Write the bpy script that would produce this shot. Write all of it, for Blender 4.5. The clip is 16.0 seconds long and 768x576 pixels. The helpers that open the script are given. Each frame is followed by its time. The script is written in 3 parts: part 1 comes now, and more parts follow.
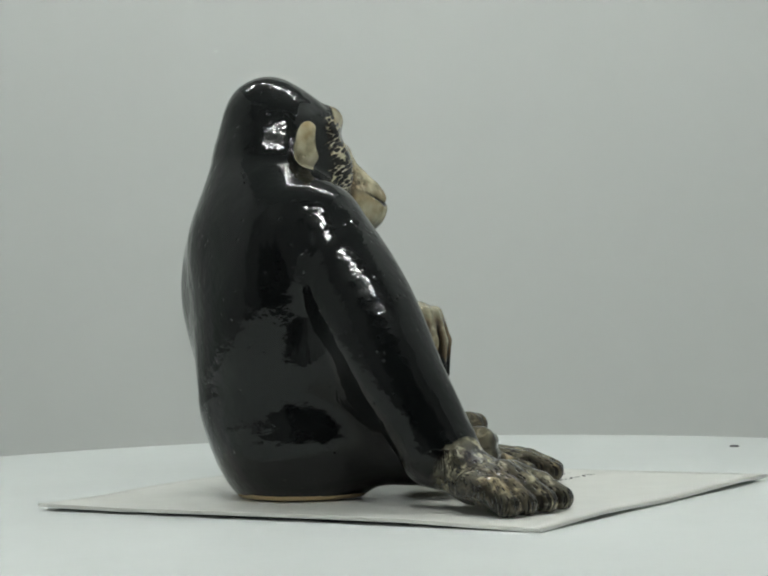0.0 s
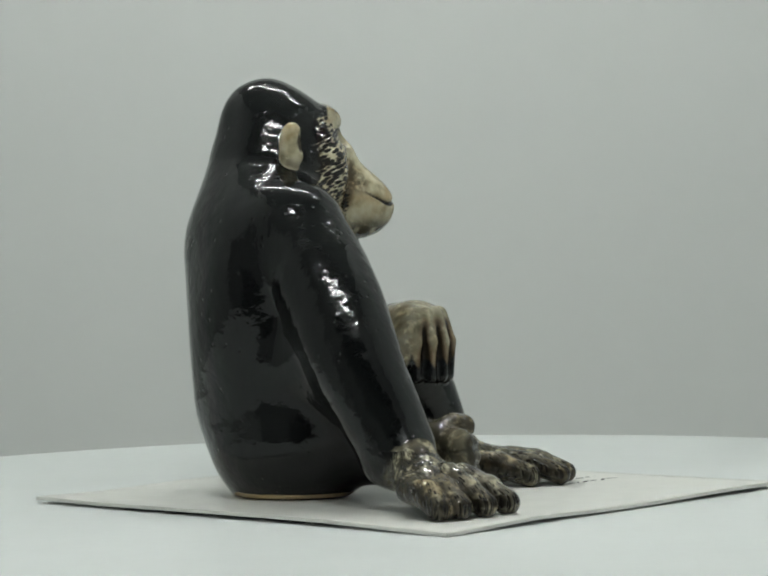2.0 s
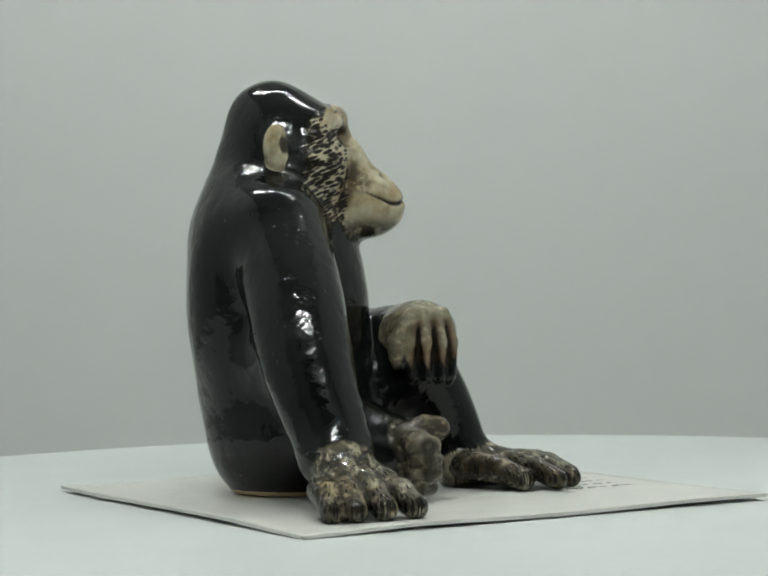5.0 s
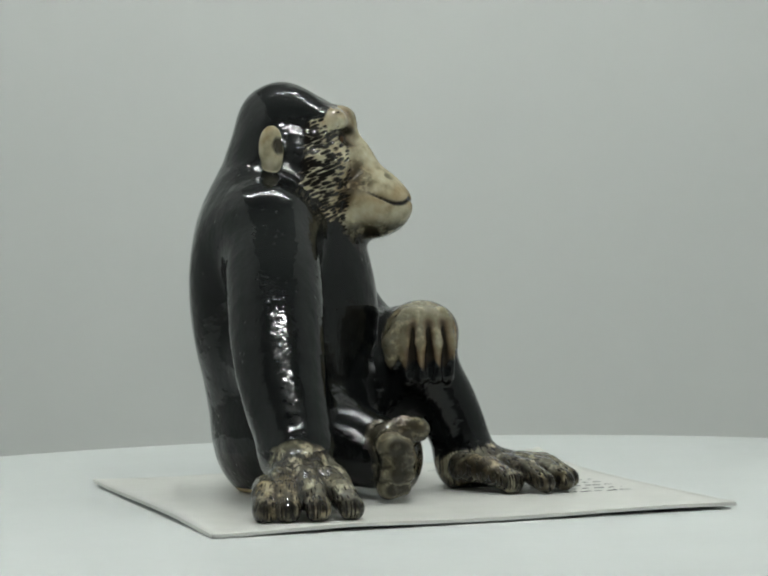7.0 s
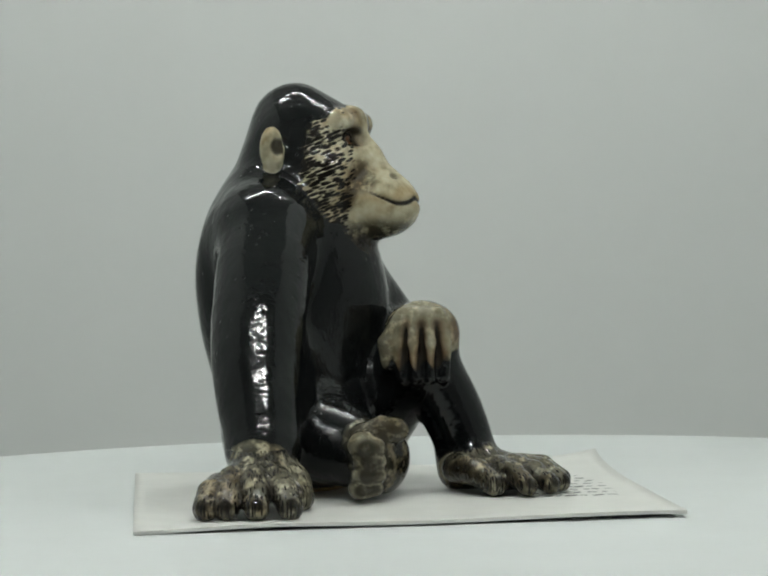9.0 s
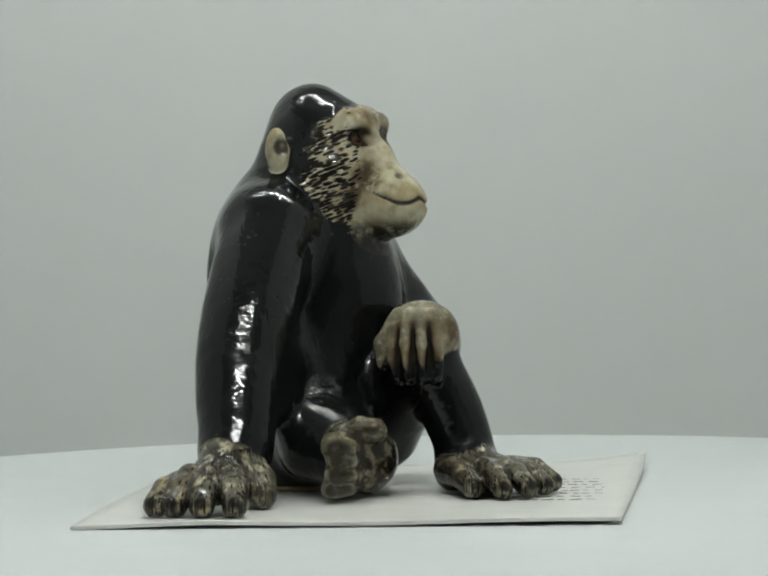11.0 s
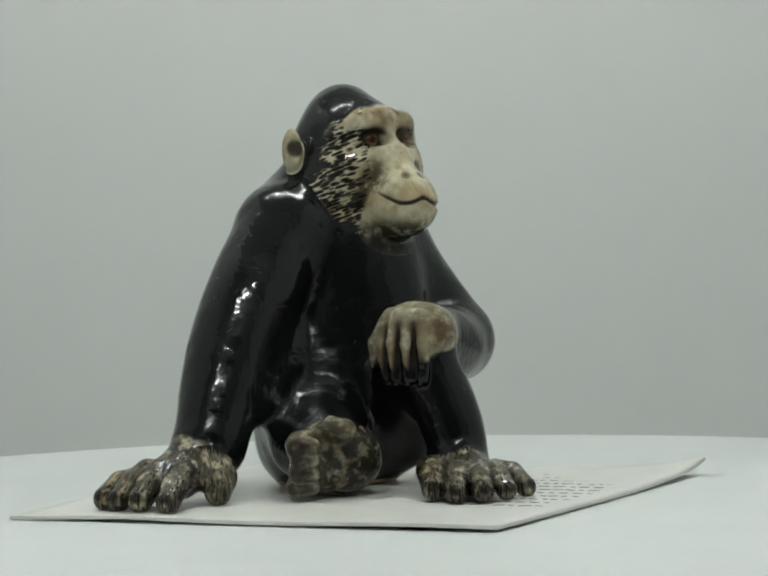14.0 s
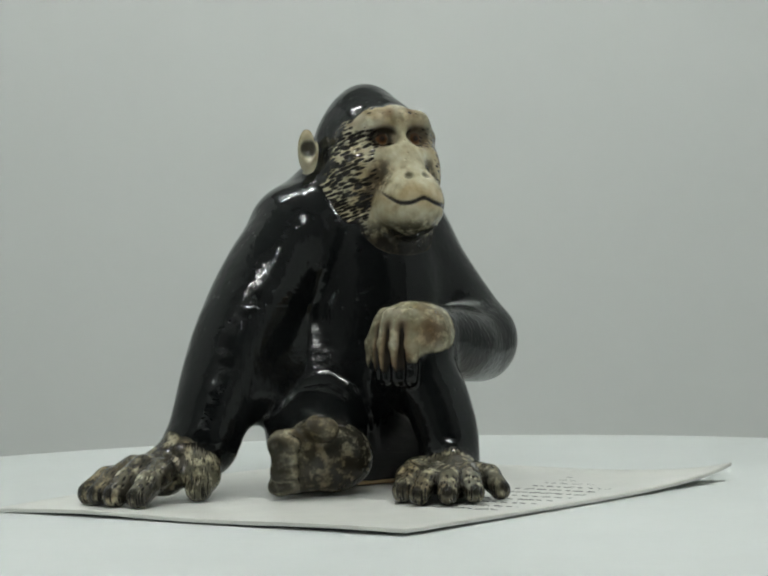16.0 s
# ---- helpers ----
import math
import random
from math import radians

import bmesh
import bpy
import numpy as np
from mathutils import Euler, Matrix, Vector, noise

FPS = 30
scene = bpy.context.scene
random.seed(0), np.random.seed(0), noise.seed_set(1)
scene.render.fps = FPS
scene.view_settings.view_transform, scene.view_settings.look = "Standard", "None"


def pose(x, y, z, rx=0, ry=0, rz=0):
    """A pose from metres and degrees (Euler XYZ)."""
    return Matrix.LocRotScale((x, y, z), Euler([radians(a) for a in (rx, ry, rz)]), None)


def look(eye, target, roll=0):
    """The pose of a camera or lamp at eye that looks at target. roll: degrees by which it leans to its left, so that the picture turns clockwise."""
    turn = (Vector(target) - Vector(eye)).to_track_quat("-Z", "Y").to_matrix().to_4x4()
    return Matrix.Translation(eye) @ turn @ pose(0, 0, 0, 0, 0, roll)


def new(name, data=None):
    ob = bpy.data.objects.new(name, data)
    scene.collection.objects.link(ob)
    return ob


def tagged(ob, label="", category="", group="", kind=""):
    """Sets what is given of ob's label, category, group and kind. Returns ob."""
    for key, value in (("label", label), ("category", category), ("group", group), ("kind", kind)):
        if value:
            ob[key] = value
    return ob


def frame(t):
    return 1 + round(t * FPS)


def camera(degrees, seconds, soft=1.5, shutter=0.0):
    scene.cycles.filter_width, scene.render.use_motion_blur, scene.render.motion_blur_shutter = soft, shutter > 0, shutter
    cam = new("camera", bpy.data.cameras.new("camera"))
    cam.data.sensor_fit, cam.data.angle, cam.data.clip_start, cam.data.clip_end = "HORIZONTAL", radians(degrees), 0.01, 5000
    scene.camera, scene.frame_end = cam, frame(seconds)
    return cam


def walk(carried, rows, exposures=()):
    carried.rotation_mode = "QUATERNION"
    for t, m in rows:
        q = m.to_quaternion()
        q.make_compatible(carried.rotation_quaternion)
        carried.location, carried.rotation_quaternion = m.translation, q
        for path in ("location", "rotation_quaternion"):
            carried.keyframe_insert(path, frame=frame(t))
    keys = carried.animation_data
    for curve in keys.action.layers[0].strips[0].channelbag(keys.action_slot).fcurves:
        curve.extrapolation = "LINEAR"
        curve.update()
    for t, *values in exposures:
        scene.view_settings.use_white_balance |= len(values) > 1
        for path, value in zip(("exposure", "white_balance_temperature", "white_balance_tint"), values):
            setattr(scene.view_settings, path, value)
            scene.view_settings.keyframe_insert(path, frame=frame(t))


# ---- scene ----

# ---------------------------------------------------------------- camera
cam = camera(17.41, 16.0, soft=2.1)
EYE, AIM = (0.0, -0.70, 0.0678), (-0.00097, 0.0, 0.0564)
walk(cam, [(0.0, look(EYE, AIM, -1.34)), (16.0, look(EYE, AIM, -1.34))])

TURN = -94.65          # degrees that the platter turns in the whole clip
MM = 0.001

# ---------------------------------------------------------------- world and light
world = bpy.data.worlds.new("dim_room")
scene.world = world
world.use_nodes = True
world.node_tree.nodes["Background"].inputs[0].default_value = (0.9, 1.0, 0.95, 1)
world.node_tree.nodes["Background"].inputs[1].default_value = 0.01
LED_FRONT, LED_TOP = 530.0, 550.0
scene.view_settings.exposure = 0.0


# ---------------------------------------------------------------- materials
def material(name):
    m = bpy.data.materials.new(name)
    m.use_nodes = True
    nt = m.node_tree
    return m, nt, nt.nodes["Principled BSDF"]


def node(nt, kind, **values):
    n = nt.nodes.new(kind)
    for key, value in values.items():
        if key in n.inputs:
            n.inputs[key].default_value = value
    return n


def ramp(nt, source, stops):
    r = nt.nodes.new("ShaderNodeValToRGB")
    els = r.color_ramp.elements
    while len(els) < len(stops):
        els.new(0.5)
    for e, (p, c) in zip(els, stops):
        e.position, e.color = p, (*c, 1) if len(c) == 3 else c
    nt.links.new(source, r.inputs[0])
    return r.outputs[0]


def mix(nt, fac, a, b):
    m = nt.nodes.new("ShaderNodeMix")
    m.data_type = "RGBA"
    for sock, v in ((m.inputs[0], fac), (m.inputs[6], a), (m.inputs[7], b)):
        if isinstance(v, bpy.types.NodeSocket):
            nt.links.new(v, sock)
        else:
            sock.default_value = v if isinstance(v, float) else (*v, 1)
    return m.outputs[2]


def maths(nt, op, a, b=0.0, clamp=False):
    m = nt.nodes.new("ShaderNodeMath")
    m.operation, m.use_clamp = op, clamp
    for sock, v in ((m.inputs[0], a), (m.inputs[1], b)):
        if isinstance(v, bpy.types.NodeSocket):
            nt.links.new(v, sock)
        else:
            sock.default_value = v
    return m.outputs[0]


def noise_out(nt, coords, scale, detail=3.0, rough=0.5):
    n = node(nt, "ShaderNodeTexNoise", Scale=scale, Detail=detail, Roughness=rough)
    nt.links.new(coords, n.inputs["Vector"])
    return n.outputs["Fac"]


def coords_of(nt):
    return nt.nodes.new("ShaderNodeTexCoord").outputs["Object"]


def bump(nt, p, height, distance, strength=1.0):
    b = node(nt, "ShaderNodeBump", Strength=strength, Distance=distance)
    nt.links.new(height, b.inputs["Height"])
    nt.links.new(b.outputs[0], p.inputs["Normal"])
    return b


def plain(name, colour, rough=0.6, vary=0.06, scale=60.0, relief=0.00005, metal=0.0):
    m, nt, p = material(name)
    c = coords_of(nt)
    n = noise_out(nt, c, scale, 4)
    n2 = noise_out(nt, c, scale * 9, 3)
    both = maths(nt, "ADD", maths(nt, "MULTIPLY", n, 0.7), maths(nt, "MULTIPLY", n2, 0.3))
    lo = tuple(x * (1 - vary) for x in colour)
    hi = tuple(min(1, x * (1 + vary)) for x in colour)
    nt.links.new(ramp(nt, both, [(0.3, lo), (0.7, hi)]), p.inputs["Base Color"])
    p.inputs["Roughness"].default_value, p.inputs["Metallic"].default_value = rough, metal
    bump(nt, p, n2, relief)
    return m


def attribute(nt, name, vector=False):
    a = nt.nodes.new("ShaderNodeAttribute")
    a.attribute_name = name
    return a.outputs["Vector" if vector else "Fac"]


def glaze_material():
    """Black gloss glaze, over cream clay with dark oxide where the tone attribute is high."""
    m, nt, p = material("figurine_glaze")
    c = coords_of(nt)
    tone, ink, hair, rust, foot = (attribute(nt, k) for k in ("tone", "ink", "hair", "rust", "clay"))
    fine, mid, big = noise_out(nt, c, 900, 3), noise_out(nt, c, 230, 3), noise_out(nt, c, 70, 3)
    # cream slip with ochre and oxide blotches
    cream = ramp(nt, mid, [(0.25, (0.20, 0.175, 0.105)), (0.5, (0.43, 0.39, 0.265)), (0.75, (0.56, 0.525, 0.395))])
    ochre = maths(nt, "MULTIPLY", ramp(nt, big, [(0.5, (0, 0, 0)), (0.62, (1, 1, 1))]), 0.45)
    cream = mix(nt, ochre, cream, (0.28, 0.18, 0.065))
    cream = mix(nt, rust, cream, (0.15, 0.06, 0.018))
    # cut hair strokes
    uv = attribute(nt, "strokes", True)
    bend = node(nt, "ShaderNodeTexNoise", Scale=0.9, Detail=2.0)
    nt.links.new(uv, bend.inputs["Vector"])
    warped = nt.nodes.new("ShaderNodeVectorMath")
    warped.operation = "MULTIPLY_ADD"
    warped.inputs[1].default_value = (0.5, 0.9, 0.0)
    nt.links.new(bend.outputs["Color"], warped.inputs[0])
    nt.links.new(uv, warped.inputs[2])
    cells = node(nt, "ShaderNodeTexVoronoi", Scale=1.0, Randomness=0.75)
    nt.links.new(warped.outputs[0], cells.inputs["Vector"])
    size = maths(nt, "ADD", cells.outputs["Distance"], maths(nt, "MULTIPLY", maths(nt, "SUBTRACT", mid, 0.5), 0.35))
    size = maths(nt, "ADD", size, maths(nt, "MULTIPLY", maths(nt, "SUBTRACT", 1.0, hair), 1.0))
    cut = ramp(nt, size, [(0.45, (1, 1, 1)), (0.62, (0, 0, 0))])
    # oxide wash, in patches, on the skin
    patch = ramp(nt, noise_out(nt, c, 330, 5, 0.62), [(0.50, (1, 1, 1)), (0.65, (0.15, 0.15, 0.15))])
    wash = maths(nt, "MULTIPLY", patch, attribute(nt, "wash"))
    cream = mix(nt, wash, cream, (0.013, 0.012, 0.009))
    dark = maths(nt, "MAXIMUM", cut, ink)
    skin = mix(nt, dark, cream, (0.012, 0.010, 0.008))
    black = ramp(nt, big, [(0.3, (0.004, 0.005, 0.005)), (0.7, (0.009, 0.010, 0.010))])
    ragged = maths(nt, "ADD", tone, maths(nt, "MULTIPLY", maths(nt, "SUBTRACT", mid, 0.5), 0.7))
    pale = ramp(nt, ragged, [(0.40, (0, 0, 0)), (0.62, (1, 1, 1))])
    col = mix(nt, pale, black, skin)
    worn = ramp(nt, maths(nt, "ADD", foot, maths(nt, "MULTIPLY", maths(nt, "SUBTRACT", mid, 0.5), 0.9)),
                [(0.5, (0, 0, 0)), (0.62, (1, 1, 1))])
    col = mix(nt, worn, col, (0.62, 0.48, 0.27))
    nt.links.new(col, p.inputs["Base Color"])
    fur = attribute(nt, "fur")
    nt.links.new(maths(nt, "ADD", 0.035, maths(nt, "MULTIPLY", fur, 0.16)), p.inputs["Roughness"])
    p.inputs["IOR"].default_value = 1.385
    h = maths(nt, "ADD", maths(nt, "MULTIPLY", mid, 0.8), maths(nt, "MULTIPLY", fine, 0.03))
    h = maths(nt, "SUBTRACT", h, maths(nt, "MULTIPLY", cut, 0.9))
    h = maths(nt, "SUBTRACT", h, maths(nt, "MULTIPLY", wash, 0.12))
    pits = node(nt, "ShaderNodeTexVoronoi", Scale=330.0)
    nt.links.new(c, pits.inputs["Vector"])
    dents = maths(nt, "MULTIPLY", ramp(nt, pits.outputs["Distance"], [(0.0, (1, 1, 1)), (0.17, (0, 0, 0))]), 0.6)
    few = ramp(nt, noise_out(nt, c, 120, 2), [(0.45, (0, 0, 0)), (0.55, (1, 1, 1))])
    h = maths(nt, "SUBTRACT", h, maths(nt, "MULTIPLY", dents, few))
    stretch = node(nt, "ShaderNodeMapping", Scale=(1.0, 1.0, 0.45), Rotation=(0.5, 0.6, 0.0))
    nt.links.new(c, stretch.inputs["Vector"])
    combed = noise_out(nt, stretch.outputs["Vector"], 900, 2)
    h = maths(nt, "ADD", h, maths(nt, "MULTIPLY", maths(nt, "MULTIPLY", combed, fur), 0.55))
    bump(nt, p, h, 0.0005, 0.8)
    return m


def lamp_material(power):
    m, nt, p = material("led_glow")
    p.inputs["Base Color"].default_value = (0.9, 0.9, 0.85, 1)
    p.inputs["Emission Color"].default_value = (0.96, 1.0, 0.965, 1)
    p.inputs["Emission Strength"].default_value = power
    return m


GLAZE = glaze_material()
CARD = plain("card_stock", (0.72, 0.72, 0.68), 0.36, 0.05, 90, 0.00004)
INK = plain("pen_ink", (0.07, 0.07, 0.075), 0.6, 0.2, 400)
PLATTER = plain("white_platter", (0.66, 0.688, 0.678), 0.5, 0.025, 25, 0.00002)
SWEEP = plain("grey_sweep_paper", (0.61, 0.622, 0.608), 0.85, 0.007, 14, 0.0001)
TENT = plain("grey_tent_fabric", (0.50, 0.515, 0.505), 0.85, 0.02, 14, 0.0001)
TOP = plain("white_tent_top", (0.55, 0.56, 0.555), 0.85, 0.02, 14, 0.0001)
FRONT = plain("grey_tent_flap", (0.22, 0.226, 0.223), 0.85, 0.02, 14, 0.0001)
DARK = plain("dark_room_paint", (0.03, 0.03, 0.03), 0.8, 0.1, 3)
STRIP = plain("lamp_strip_board", (0.7, 0.7, 0.68), 0.5, 0.05, 200)


# ---------------------------------------------------------------- mesh helpers
def solid(name, bm, mat, parent=None, label=""):
    me = bpy.data.meshes.new(name)
    bm.normal_update()
    bm.to_mesh(me)
    bm.free()
    me.materials.append(mat)
    ob = new(name, me)
    ob.parent = parent
    if label:
        ob["label"] = label
    return ob


def part(name, bm, mat, parent, label=""):
    return solid(name, bm, mat, parent, label)


def add_box(bm, lo, hi, bevel=0.0):
    r = bmesh.ops.create_cube(bm, size=1.0)
    for v in r["verts"]:
        v.co = Vector([(lo[i] + hi[i]) / 2 + v.co[i] * (hi[i] - lo[i]) for i in range(3)])
    if bevel:
        edges = list({e for v in r["verts"] for e in v.link_edges})
        bmesh.ops.bevel(bm, geom=edges, offset=bevel, segments=2, affect="EDGES")


# ---------------------------------------------------------------- the light tent and the room
TX, TY0, TY1, TZ0, TZ1 = 0.30, -0.24, 0.40, -0.034, 0.50
FLAP = 0.21            # lower edge of the front flap
BAR = 0.308            # height of the front lamp strip, behind the flap


def structure():
    bm = bmesh.new()
    add_box(bm, (-1.6, -2.2, -0.05), (1.6, 1.4, TZ0 - 0.004))
    tagged(solid("floor", bm, DARK), "dark matt table top under the light tent", "table top", kind="structure")
    for name, lo, hi in (("wall_north", (-1.6, 1.4, -0.05), (1.6, 1.45, 1.6)), ("wall_south", (-1.6, -2.25, -0.05), (1.6, -2.2, 1.6)),
                         ("wall_west", (-1.65, -2.25, -0.05), (-1.6, 1.45, 1.6)), ("wall_east", (1.6, -2.25, -0.05), (1.65, 1.45, 1.6))):
        bm = bmesh.new()
        add_box(bm, lo, hi)
        tagged(solid(name, bm, DARK), "plain dark room wall", "wall", kind="structure")
    bm = bmesh.new()
    add_box(bm, (-1.65, -2.25, 1.6), (1.65, 1.45, 1.65))
    tagged(solid("ceiling", bm, DARK), "plain dark room ceiling", "ceiling", kind="structure")
    # white sweep: floor, curved rise and back in one sheet
    bm = bmesh.new()
    prof = [(TY0, TZ0)]
    for i in range(13):
        a = i / 12 * math.pi / 2
        prof.append((TY1 - 0.012 + 0.012 * math.sin(a), TZ0 + 0.012 - 0.012 * math.cos(a)))
    prof.append((TY1, TZ1))
    back = [(y + 0.002, z - 0.002) for y, z in prof]
    rows = []
    for x in (-TX, TX):
        rows.append([bm.verts.new((x, y, z)) for y, z in prof])
        rows.append([bm.verts.new((x, y, z)) for y, z in back])
    for i in range(len(prof) - 1):
        bm.faces.new((rows[0][i], rows[2][i], rows[2][i + 1], rows[0][i + 1]))
        bm.faces.new((rows[1][i], rows[1][i + 1], rows[3][i + 1], rows[3][i]))
    for f in bm.faces:
        f.smooth = True
    tagged(solid("backdrop", bm, SWEEP), "plain pale grey sweep behind the turntable", "backdrop", kind="structure")
    for name, x0, x1 in (("tent_side_west", -TX - 0.004, -TX - 0.001), ("tent_side_east", TX + 0.001, TX + 0.004)):
        bm = bmesh.new()
        add_box(bm, (x0, TY0, TZ0), (x1, TY1 + 0.004, TZ1))
        tagged(solid(name, bm, TENT), "grey fabric side of a light tent", "tent wall", kind="structure")
    bm = bmesh.new()
    add_box(bm, (-TX - 0.004, TY0, TZ1 + 0.001), (TX + 0.004, TY1 + 0.004, TZ1 + 0.004))
    tagged(solid("tent_top", bm, TOP), "white fabric top of a light tent", "tent top", kind="structure")


def front_flap():
    bm = bmesh.new()
    add_box(bm, (-TX - 0.004, TY0 - 0.004, FLAP), (TX + 0.004, TY0 - 0.001, TZ1 + 0.004))
    tagged(solid("tent_flap", bm, FRONT), "grey fabric front flap of a light tent", "tent flap", kind="structure")
    # unseen side panels, added to narrow the dark opening that the glaze mirrors
    for s in (-1, 1):
        bm = bmesh.new()
        add_box(bm, (min(s * 0.105, s * TX), TY0 - 0.004, TZ0), (max(s * 0.105, s * TX), TY0 - 0.001, FLAP - 0.001))
        tagged(solid("added_curtain", bm, FRONT), "unseen grey curtain added to narrow the opening mirrored in the glaze", "tent curtain", kind="structure")


def led_bar(length, power):
    """A lamp strip with its row of small diodes, along x, shining down."""
    root = new("lamp_strip")
    bm = bmesh.new()
    add_box(bm, (-length / 2, -0.007, -0.004), (length / 2, 0.007, 0), 0.001)
    part("board", bm, STRIP, root)
    bm = bmesh.new()
    n = int(length / 0.009)
    for i in range(n):
        x = (i + 0.5) / n * length - length / 2
        add_box(bm, (x - 0.0024, -0.0011, -0.0056), (x + 0.0024, 0.0011, -0.0042))
    part("diodes", bm, lamp_material(power), root, "row of glowing white diodes")
    return tagged(root, "lit white diode strip under the tent top", "lamp", "tent lamps")


def lamps():
    bar = led_bar(0.17, LED_FRONT)
    bar.matrix_basis = pose(0, TY0 + 0.010, BAR)
    led_bar(0.46, LED_TOP).matrix_basis = pose(0, 0.09, TZ1 - 0.002)


# ---------------------------------------------------------------- turntable and card
def platter():
    root = new("turntable")
    bm = bmesh.new()
    R, prof = 0.2106, []
    for r, z in ((0.0, -0.0010), (R - 0.002, -0.0010), (R - 0.0006, -0.0014), (R, -0.0026), (R, -0.010), (R - 0.001, -0.0115), (0.0, -0.0115)):
        prof.append((r, z))
    N = 160
    rings = []
    for r, z in prof:
        if r == 0:
            rings.append([bm.verts.new((0, 0, z))])
        else:
            rings.append([bm.verts.new((r * math.cos(6.283185 * i / N), r * math.sin(6.283185 * i / N), z)) for i in range(N)])
    for a, b in zip(rings, rings[1:]):
        for i in range(N):
            j = (i + 1) % N
            if len(a) == 1:
                bm.faces.new((a[0], b[i], b[j]))
            elif len(b) == 1:
                bm.faces.new((a[j], a[i], b[0]))
            else:
                bm.faces.new((a[i], b[i], b[j], a[j]))
    bmesh.ops.recalc_face_normals(bm, faces=bm.faces)
    part("platter", bm, PLATTER, root)
    bm = bmesh.new()
    bmesh.ops.create_cone(bm, cap_ends=True, segments=64, radius1=0.12, radius2=0.115, depth=0.022, matrix=pose(0, 0, -0.0228))
    part("base", bm, PLATTER, root)
    bm = bmesh.new()
    bmesh.ops.create_cone(bm, cap_ends=True, segments=12, radius1=0.0018, radius2=0.0013, depth=0.0006, matrix=pose(0.1137, 0.1304, -0.0008))
    part("speck", bm, INK, root, "small grey speck")
    return tagged(root, "round white turntable platter under the card", "turntable")


# corners of the card: near, right, far and left as it lies at the start
CN, CR, CF, CL = (Vector((x * MM, y * MM)) for x, y in ((34.9, -105.0), (106.6, 11.6), (-22.4, 95.4), (-95.4, -26.0)))


def card_place(u, v):
    """u runs from the near corner to the right one, v to the left one; the far corner curls up."""
    p = CN * (1 - u) * (1 - v) + CR * u * (1 - v) + CF * u * v + CL * (1 - u) * v
    d = max(0.0, (u - 0.55) / 0.45) * max(0.0, (v - 0.62) / 0.38)
    z = 0.0022 * d ** 2.0 + 0.012 * max(0.0, d - 0.7) ** 2
    d = max(0.0, v - u - 0.82)
    z += 0.003 * d
    edge = min(u, v, 1 - u, 1 - v)
    z += (0.0007 + 0.0003 * math.sin(9.0 * u + 4.0 * v)) * max(0.0, 1 - edge / 0.12) ** 2 * min(1.0, (u + v) / 0.25)
    return p.x, p.y, z


def card():
    bm = bmesh.new()
    n = 40
    top, low = {}, {}
    for i in range(n + 1):
        for j in range(n + 1):
            u, v = i / n, j / n
            # slightly rounded corners
            x, y, z = card_place(u, v)
            top[i, j] = bm.verts.new((x, y, z))
            low[i, j] = bm.verts.new((x, y, z - 0.0009))
    for i in range(n):
        for j in range(n):
            bm.faces.new((top[i, j], top[i + 1, j], top[i + 1, j + 1], top[i, j + 1])).smooth = True
            bm.faces.new((low[i, j], low[i, j + 1], low[i + 1, j + 1], low[i + 1, j])).smooth = True
    for k in range(n):
        for a, b in (((k, 0), (k + 1, 0)), ((n, k), (n, k + 1)), ((k + 1, n), (k, n)), ((0, k + 1), (0, k))):
            bm.faces.new((top[a], low[a], low[b], top[b]))
    sheet = solid("card", bm, CARD)
    rng = random.Random(4)
    along, down = Vector((0.547, 0.837)), Vector((14.6, -7.4))
    for row in range(11):
        end = Vector((-12.0, 72.5)) + down * row * 0.5
        s = rng.uniform(0, 1.5)
        while s < 27:
            length = rng.uniform(1.2, 3.6)
            mid = end - along * (s + length / 2)
            bm = bmesh.new()
            w = rng.uniform(0.3, 0.9)
            add_box(bm, (-length / 2 * MM, -w * MM / 2, 0), (length / 2 * MM, w * MM / 2, 0.00009))
            bar = part("writing_bar", bm, INK, sheet)
            bar.matrix_basis = pose(mid.x * MM, mid.y * MM, 0.00004, 0, 0, math.degrees(math.atan2(along.y, along.x)) + rng.uniform(-38, 38))
            s += length + rng.uniform(0.5, 1.8)
    return tagged(sheet, "off-white paper card with pen writing and a curled corner", "card")


# ---------------------------------------------------------------- the figurine
# Modelled like clay: rounded lumps in millimetres, blended, and cut into one skin.
HEAD = Vector((-31.24, -5.03, 0.0))
FACE = radians(28.0)
FWD = np.array([math.cos(FACE), math.sin(FACE), 0.0])
RGT = np.array([math.sin(FACE), -math.cos(FACE), 0.0])
STEP = 0.5
LOW = np.array([-64.0, -92.0, -3.0])
HIGH = np.array([60.0, 50.0, 120.0])


def hd(f, r, z):
    """A point of the head: forward, to its right, height."""
    return np.array([HEAD.x, HEAD.y, 0.0]) + FWD * f + RGT * r + np.array([0, 0, z])


